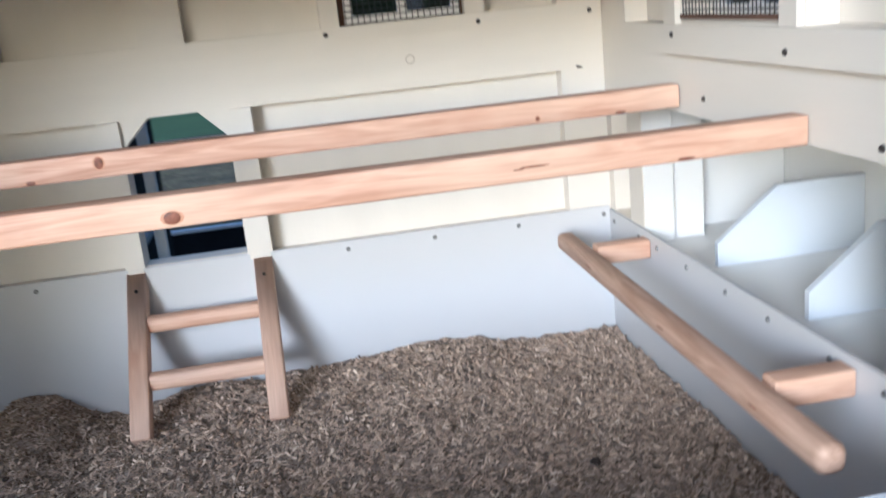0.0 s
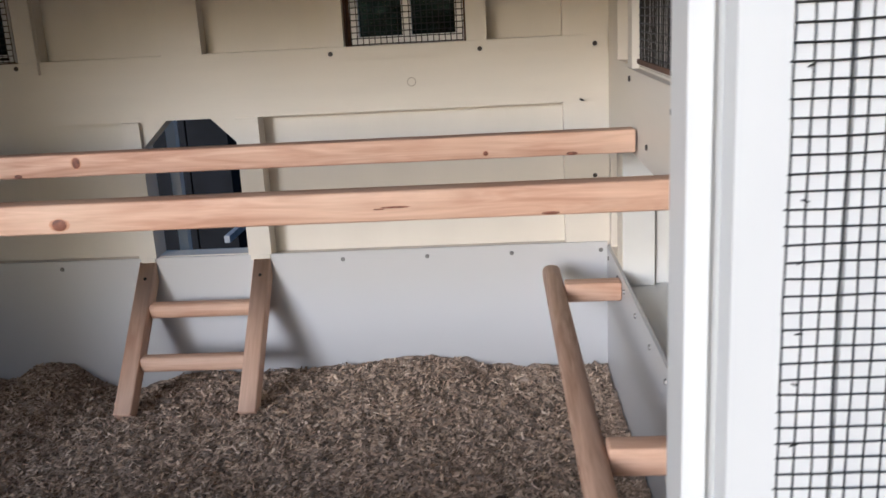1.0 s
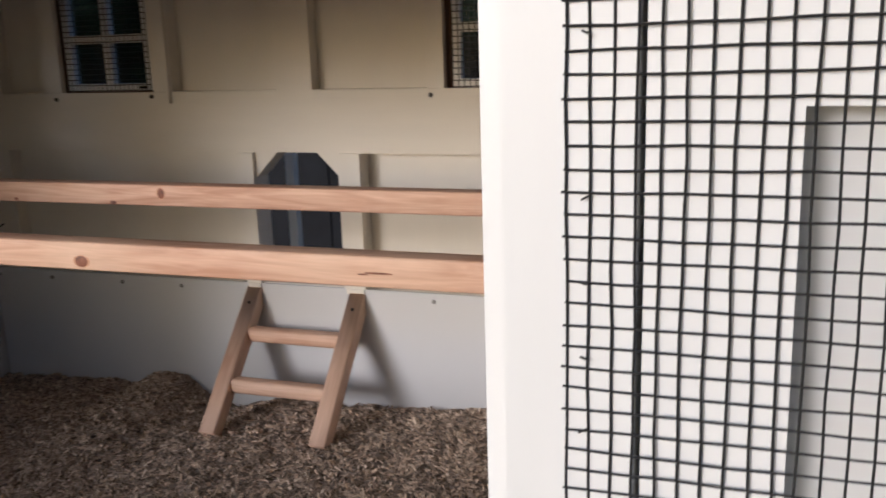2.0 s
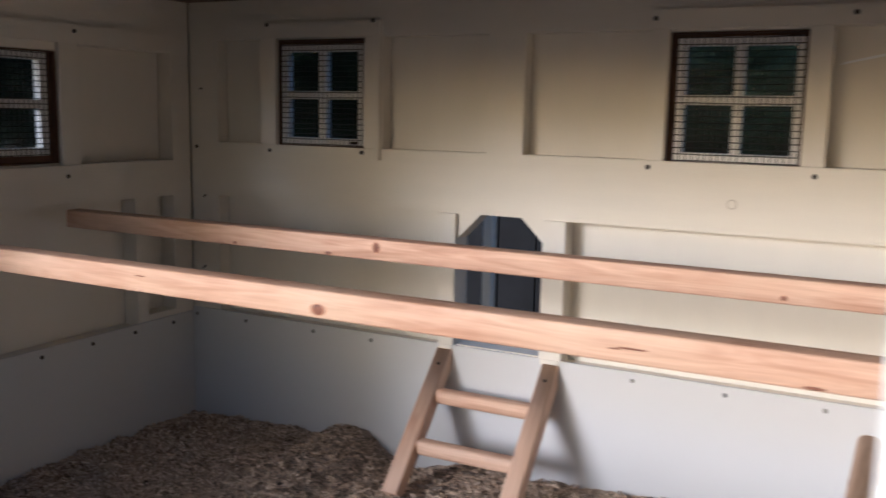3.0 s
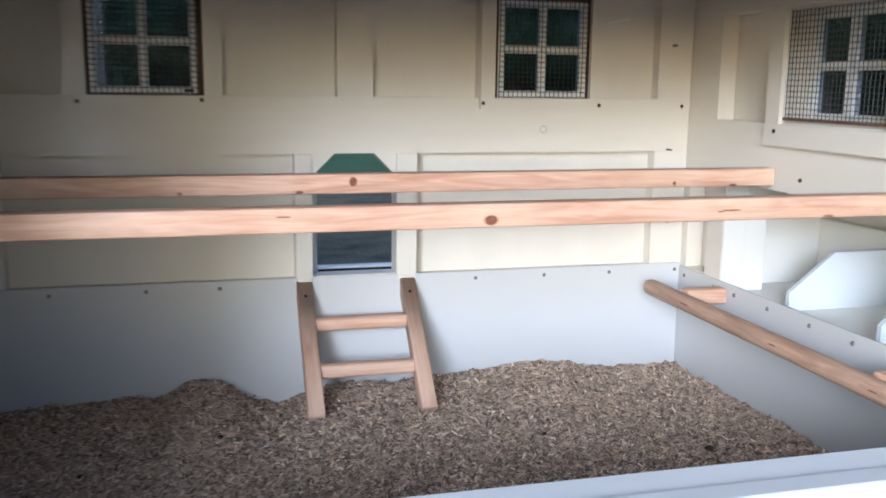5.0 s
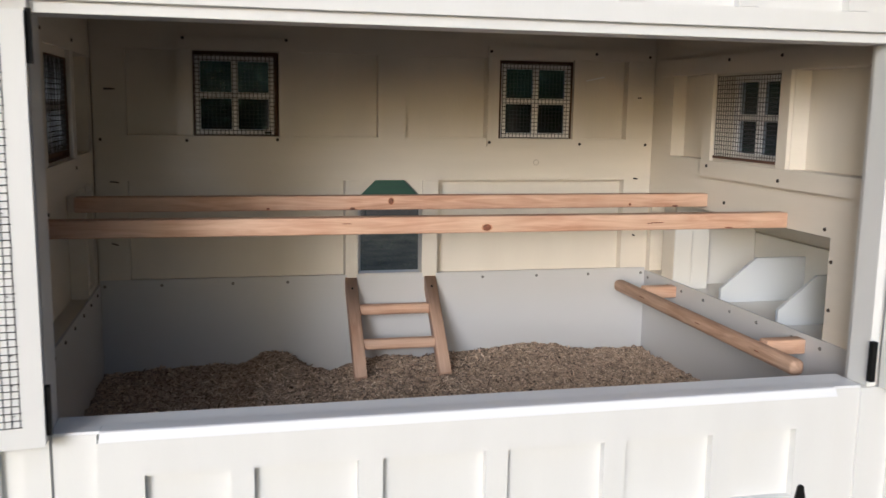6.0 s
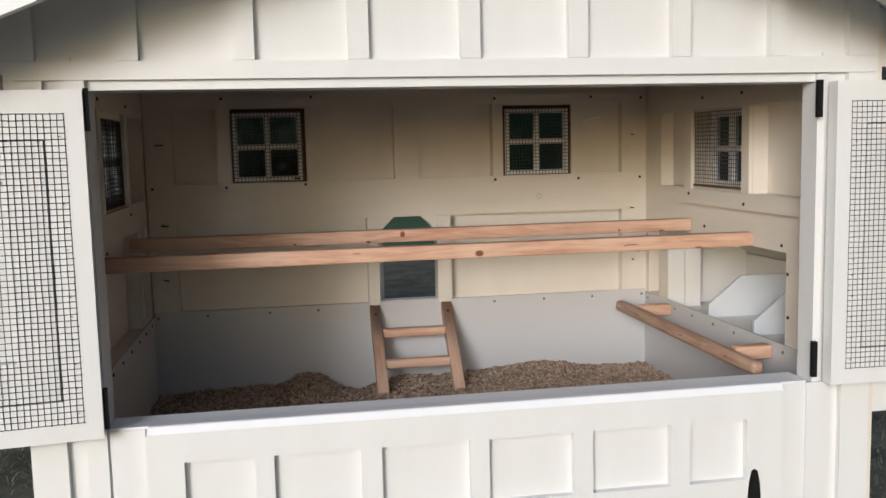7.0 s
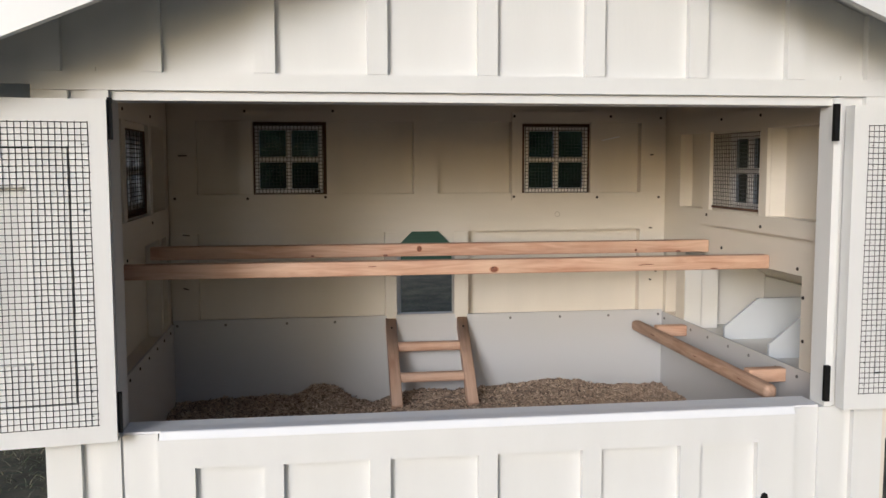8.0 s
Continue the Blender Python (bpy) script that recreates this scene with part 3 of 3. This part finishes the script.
def bed_height(x, y):
    h = 0.640 + 0.010 * noise.noise((x * 2.3, y * 2.3, 1)) + 0.009 * noise.noise((x * 7, y * 7, 4)) + 0.008 * noise.noise((x * 19, y * 19, 9)) + 0.006 * noise.noise((x * 48, y * 48, 3))
    h += 0.010 * max(0, noise.noise((x * 33, y * 33, 7)) - 0.15)
    back = max(0, min(1, (y - 0.75) / 0.45))
    h += back * 0.036 * math.exp(-((x + 0.39) / 0.075) ** 4)
    h -= back * 0.030 * math.exp(-((x + 0.215) / 0.075) ** 2)
    h -= back * 0.012 * max(0, min(1, (-0.5 - x) / 0.2))
    h += back * 0.030 * math.exp(-((x - 0.46) / 0.16) ** 2)
    return h


def bedding():
    nx, ny = 360, 240
    verts, faces = [], []
    for j in range(ny + 1):
        for i in range(nx + 1):
            x, y = XL + 0.004 + (XR - XL - 0.009) * i / nx, 0.105 + (YB - 0.111) * j / ny
            verts.append((x, y, bed_height(x, y)))
    for j in range(ny):
        for i in range(nx):
            a = j * (nx + 1) + i
            faces.append((a, a + 1, a + nx + 2, a + nx + 1))
    base = link("bedding", verts, faces, CHIPBASE)
    tagged(base, "brown wood chip bedding heaped against the back wall", "bedding", kind="stuff")
    rnd = np.random.RandomState(5)
    n = 85000
    cv, cf = [], []
    for k in range(n):
        x, y = XL + 0.012 + rnd.rand() * (XR - XL - 0.024), 0.112 + rnd.rand() * (YB - 0.13)
        z = bed_height(x, y) + rnd.rand() * 0.004
        ln, wd = 0.0026 + 0.0085 * rnd.rand() ** 1.7, 0.0010 + 0.0026 * rnd.rand()
        if rnd.rand() < 0.05:
            ln *= 1.8
        a, tilt, rl = rnd.rand() * 6.283, rnd.randn() * 0.4, rnd.randn() * 0.55
        d = Vector((math.cos(a) * math.cos(tilt), math.sin(a) * math.cos(tilt), math.sin(tilt)))
        s = Vector((-math.sin(a) * math.cos(rl), math.cos(a) * math.cos(rl), math.sin(rl)))
        up = d.cross(s) * (0.0006 + 0.0008 * rnd.rand())
        c = Vector((x, y, z))
        b = len(cv)
        cv += [c - d * ln - s * wd, c + d * ln - s * wd * 0.6, c + d * ln * 0.9 + s * wd, c - d * ln + s * wd * 0.8, c + up]
        cf += [(b, b + 1, b + 4), (b + 1, b + 2, b + 4), (b + 2, b + 3, b + 4), (b + 3, b, b + 4)]
    chips = link("wood_chips", cv, cf, CHIPS, base)
    chips["kind"] = "stuff"


bedding()


def dropping(x, y, r):
    bm = bmesh.new()
    bmesh.ops.create_icosphere(bm, subdivisions=2, radius=r)
    for v in bm.verts:
        v.co *= 1 + 0.35 * noise.noise(v.co * 160 + Vector((x * 50, y * 50, 0)))
        v.co.z *= 0.6
    ob = smooth_link("dropping", bm, DUNG, None, "", True)
    ob.location = (x, y, bed_height(x, y) + r * 0.45)
    tagged(ob, "small dark dried clump lying on the bedding", "clump", "clumps on the bedding")


for x, y, r in ((0.62, 0.66, 0.009), (0.70, 0.93, 0.005), (0.31, 0.80, 0.006), (0.78, 1.05, 0.006), (-0.36, 0.92, 0.006), (0.12, 0.70, 0.005), (-0.62, 0.80, 0.006), (0.50, 1.08, 0.005)):
    dropping(x, y, r)

# ---- drop door under the opening ----
drop = tagged(empty("drop_door"), "white painted panelled drop door below the opening", "door")
PANELS = [(-0.670, -0.525), (-0.484, -0.298), (-0.253, -0.057), (-0.014, 0.181), (0.226, 0.412), (0.460, 0.600)]
sheet("face_frame", south, (-0.746, 0.6905), (0.560, 0.875), [(a, b, 0.667, 0.812) for a, b in PANELS], 0.0, 0.019, WHITE, drop)
sheet("back_panel", south, (-0.740, 0.6905), (0.562, 0.8795), [], -0.031, -0.0005, WHITE, drop)
prism("top_cap", [(0.0188, 0.8752), (0.0188, 0.8768), (0.0110, 0.8905), (0.0070, 0.8922), (-0.0335, 0.8895), (-0.0335, 0.8800), (0.0002, 0.8800), (0.0002, 0.8752)], lambda a, b, w: (w, -a, b), -0.742, 0.690, TRIMW, drop)


def strap_hinge(x):
    h = prism("strap_hinge", [(x - 0.020, 0.570), (x + 0.020, 0.570), (x + 0.013, 0.66), (x + 0.007, 0.688), (x, 0.692), (x - 0.007, 0.688), (x - 0.013, 0.66)], south, 0.0193, 0.0223, BLACK, drop, "black tapered strap hinge")
    return h


strap_hinge(0.619)
CAP = [(0.0008, 0.8855), (0.0008, 0.8905), (-0.0335, 0.8885), (-0.0335, 0.8855)]
for a, b in ((-0.8195, -0.7435), (0.6925, 0.7568)):
    prism("cap_end", CAP, lambda a, b, w: (w, -a, b), a, b, TRIMW, wall_s)

# ---- folded back doors ----


def mesh_door(name, side, hinge, angle, label):
    """A panelled door with wire mesh on its inner face, swung wide open. u runs from the hinge edge outward."""
    d = tagged(empty(name), label, "door", "coop doors")
    width, z0, z1 = 0.775, 0.887, 1.586
    flat = lambda u, v, w: (side * u, -w, v)
    stile = 0.073
    sheet("door_frame", flat, (0, width), (z0, z1), [(stile, width - stile, 0.970, 1.492)], 0.0, 0.036, WHITE, d)
    sheet("inner_panel", flat, (stile + 0.004, width - stile - 0.004), (0.974, 1.488), [(0.153, width - 0.153, 1.055, 1.412)], 0.006, 0.0348, WHITE, d)
    sheet("outer_panel", flat, (0.11, width - 0.11), (0.99, 1.475), [], 0.0005, 0.0055, WHITE, d)
    hardware_cloth("wire_mesh", lambda u, v, w: flat(u, v, 0.0369 + w), (0.036, width - 0.042), (0.924, 1.540), 0.0123, d, 11 if side > 0 else 12)
    for k, z in enumerate((0.945, 0.996, 1.045, 1.095, 1.142, 1.180, 1.232, 1.275, 1.318, 1.365, 1.405, 1.450, 1.496)):
        st = box("staple", (-0.0028, -0.0009, -0.0006), (0.0028, 0.0005, 0.0006), WIRE, d, "", 0.0003)
        st.location = flat(0.046 + 0.002 * math.sin(k * 3.1), z, 0.0392)
        st.rotation_euler = (0, 0.5 * math.sin(k * 1.9), 0)
    for z in (0.945, 1.548):
        h0, h1, depth = (-0.036, -0.024, 0.006) if side > 0 else (-0.010, -0.001, 0.016)
        prism("butt_hinge", [(h0, z - 0.042), (h1, z - 0.042), (h1, z + 0.042), (h0, z + 0.042)], flat, depth, depth + 0.012, BLACK, d, "black steel butt hinge")
    d.matrix_world = pose(*hinge, 0, 0, angle)
    return d


mesh_door("mesh_door", 1, (0.796, -0.0055, 0), -0.6, "white coop door with black wire mesh, folded open against the front")
mesh_door("mesh_door", -1, (-0.823, -0.016, 0), 7.0, "white coop door with black wire mesh, folded open against the front")

# ---- ground, grass, run behind, trees ----


def ground():
    verts, faces = [], []
    n = 60
    for j in range(n + 1):
        for i in range(n + 1):
            a, b = i / n * 2 - 1, j / n * 2 - 1
            x, y = math.copysign(abs(a) ** 3 * 400, a), math.copysign(abs(b) ** 3 * 400, b)
            verts.append((x, y, 0.03 * noise.noise((x * 0.5, y * 0.5, 0)) - 0.01))
    for j in range(n):
        for i in range(n):
            k = j * (n + 1) + i
            faces.append((k, k + 1, k + n + 2, k + n + 1))
    return tagged(link("ground", verts, faces, SOIL), "worn grey-brown earth with thin dry grass", "ground", kind="structure")


ground()


def lawn():
    verts, faces = [], []
    nx, ny = 60, 36
    for j in range(ny + 1):
        for i in range(nx + 1):
            x, y = -24 + 48 * i / nx, 10.3 + 22 * j / ny
            edge = i in (0, nx) or j in (0, ny)
            verts.append((x, y, -0.06 if edge else 0.035 + 0.03 * noise.noise((x * 0.7, y * 0.7, 5))))
    for j in range(ny):
        for i in range(nx):
            k = j * (nx + 1) + i
            faces.append((k, k + 1, k + nx + 2, k + nx + 1))
    return tagged(link("lawn", verts, faces, LAWN), "mown green lawn beyond the worn earth", "lawn", kind="structure")


lawn()


def grass():
    rnd = np.random.RandomState(8)
    cv, cf = [], []
    for k in range(60000):
        x, y = rnd.uniform(-3.2, 3.0), rnd.uniform(-0.5, 9)
        h, a = rnd.uniform(0.015, 0.05), rnd.rand() * 6.283
        w = 0.0025
        lean = Vector((rnd.randn(), rnd.randn(), 0)) * 0.04
        c = Vector((x, y, -0.02))
        s = Vector((math.cos(a), math.sin(a), 0)) * w
        b = len(cv)
        cv += [c - s, c + s, c + s * 0.6 + lean * 0.5 + Vector((0, 0, h * 0.6)), c - s * 0.6 + lean * 0.5 + Vector((0, 0, h * 0.6)), c + lean * 1.4 + Vector((0, 0, h))]
        cf += [(b, b + 1, b + 2, b + 3), (b + 3, b + 2, b + 4)]
    tagged(link("grass", cv, cf, GRASS), "short uneven dry grass and straw", "grass", kind="stuff")


grass()

run = tagged(empty("run_frame"), "dark stained timber frame of the run behind the coop", "run frame")
for x, y in ((-0.98, 5.1), (0.98, 5.1)):
    box("post", (x - 0.045, y - 0.045, 0.0), (x + 0.045, y + 0.045, 2.0), STAINED, run)
box("beam", (-1.03, 5.055, 2.001), (1.03, 5.145, 2.09), STAINED, run)
box("base_board", (-0.92, 5.01, -0.02), (0.92, 5.055, 0.16), DARKWALL, run, "dark base board")
box("cap_rail", (-0.92, 5.005, 0.161), (0.92, 5.06, 0.180), WHITE, run)


gate_post = tagged(empty("gate_post"), "white painted post just behind the small octagonal door", "post")
box("shaft", (-0.122, 1.388, -0.02), (-0.099, 1.411, 1.235), WHITE, gate_post)
box("cap", (-0.126, 1.384, 1.2351), (-0.095, 1.415, 1.250), WHITE, gate_post)
edging = tagged(empty("lawn_edging"), "dark timber edging board along the lawn", "edging")
for k in range(5):
    box("board", (-6 + k * 2.4, 10.18, -0.03), (-3.61 + k * 2.4, 10.23, 0.15), STAINED, edging)

bin_ = tagged(empty("storage_bin"), "nearly black boarded storage bin on the grass behind the coop", "storage bin")
for k in range(9):
    box("board", (-2.09 + k * 0.178, 3.10, 0.0), (-2.09 + k * 0.178 + 0.172, 3.13, 1.16), DARKWALL, bin_)
box("side_panel", (-0.518, 3.131, 0.0), (-0.495, 3.90, 1.16), DARKWALL, bin_)
box("side_panel", (-2.09, 3.131, 0.0), (-2.067, 3.90, 1.16), DARKWALL, bin_)
box("back_panel", (-2.066, 3.87, 0.0), (-0.519, 3.90, 1.16), DARKWALL, bin_)
box("side_rail", (-0.494, 2.90, 0.545), (-0.470, 3.80, 0.575), GREYWOOD, bin_, "pale weathered side rail")
box("lid", (-2.13, 3.06, 1.161), (-0.465, 3.94, 1.195), DARKWALL, bin_)


def tree(at, height, seed):
    rnd = random.Random(seed)
    t = tagged(empty("tree", (0, 0, 0)), "tall dark green leafy tree; some copies stand unseen to cut skylight", "tree", "trees behind the coop")
    bm = bmesh.new()

    def limb(a, b, ra, rb):
        axis = (b - a)
        m = axis.to_track_quat('Z', 'Y').to_matrix().to_4x4()
        m.translation = (a + b) / 2
        bmesh.ops.create_cone(bm, cap_ends=True, segments=8, radius1=ra, radius2=rb, depth=axis.length, matrix=m)
    limb(Vector((0, 0, -0.1)), Vector((0, 0, height * 0.9)), height * 0.022, height * 0.005)
    tips = []
    for i in range(16):
        z = height * rnd.uniform(0.08, 0.85)
        r = height * 0.30 * (1.1 - z / height)
        a = rnd.uniform(0, 6.283)
        tip = Vector((math.cos(a) * r, math.sin(a) * r, z + r * 0.35))
        limb(Vector((0, 0, z)), tip, height * 0.007, height * 0.002)
        tips.append(tip)
    smooth_link("trunk", bm, BARK, t)
    cv, cf = [], []
    for k in range(26000):
        tip = rnd.choice(tips)
        f = rnd.uniform(0.35, 1.15)
        c = Vector((tip.x * f, tip.y * f, tip.z * (0.8 + 0.2 * f))) + Vector((rnd.gauss(0, 1), rnd.gauss(0, 1), rnd.gauss(0, 0.8))) * height * 0.055
        if c.z < 0.15:
            continue
        u = Vector((rnd.gauss(0, 1), rnd.gauss(0, 1), rnd.gauss(0, 1))).normalized()
        v = u.orthogonal().normalized()
        s = rnd.uniform(0.055, 0.12)
        b = len(cv)
        cv += [c - u * s, c + v * s * 0.5, c + u * s, c - v * s * 0.5]
        cf += [(b, b + 1, b + 2, b + 3)]
    link("crown", cv, cf, LEAF, t)
    t.location = at
    return t


trees = [tree((-3.2, 20.5, 0), 7.5, 3), tree((1.6, 21.5, 0), 8.5, 4)]
SPOTS = [(-0.8, 23.5, 1.2), (4.4, 20.8, 1.0), (7.0, 20.5, 1.1), (-6.2, 20, 1.1), (-9, 19, 0.95), (10, 17, 1.0), (13, 13, 1.0), (14, 8.5, 1.0), (14.5, 4, 1.0), (-12, 16, 1.0), (-13.5, 11, 1.1), (-14, 6, 1.0), (-4.8, 24, 1.2), (3.0, 24, 1.3), (11.5, 20, 1.1),
         (-10, 23, 1.2), (-7.6, 18.4, 0.8), (-1.6, 19.2, 0.75), (0.4, 19.4, 0.8), (3.4, 19, 0.75), (5.8, 18.6, 0.8), (-5.0, 19, 0.8), (12, 15.5, 0.9), (15, 10.5, 0.9), (12.5, 6, 0.8), (-12, 8.5, 0.8), (15, 18, 1.2), (-15, 15, 1.2), (16, 6, 1.2), (-16, 9, 1.2),
         # Spots with y below 2 are added out of view, to block skylight from the right.
         (0, 27, 1.4), (6, 27, 1.4), (-7, 27, 1.4), (-3, 29, 1.5), (9, 24, 1.3), (12, -2.5, 1.0), (13, -7, 1.1), (10.5, 1.5, 0.9), (11, -11, 1.2), (9, -8.5, 1.6), (10, -6, 1.7), (3.5, -15, 1.6),
         (-9.5, 12.5, 0.8), (-11, 14, 0.9), (-10.5, 18, 1.0), (-14.5, 18, 1.2), (-8.4, 15.5, 0.75), (-17, 13, 1.2), (-17, 20, 1.3), (-12.5, 21, 1.2)]


def woods():
    """Dense dark foliage that closes the view far behind the trees."""
    rnd = np.random.RandomState(21)
    cv, cf = [], []
    for k in range(42000):
        a = radians(rnd.uniform(-25, 205))
        r = 33 + 5 * rnd.rand()
        top = 8.5 + 2.5 * noise.noise((a * 6, 0, 2))
        c = Vector((math.cos(a) * r, math.sin(a) * r, top * rnd.rand() ** 1.2))
        u = Vector(rnd.randn(3)).normalized()
        v = u.orthogonal().normalized()
        size = rnd.uniform(0.2, 0.48)
        b = len(cv)
        cv += [c - u * size, c + v * size * 0.6, c + u * size, c - v * size * 0.6]
        cf.append((b, b + 1, b + 2, b + 3))
    tagged(link("far_woods", cv, cf, LEAF), "dense dark green woods far beyond the lawn", "woods", kind="stuff")


woods()
for k, (x, y, s) in enumerate(SPOTS):
    copy_thing(trees[k % 2], pose(x, y, 0, 0, 0, 67 * k) @ Matrix.Scale(s, 4))
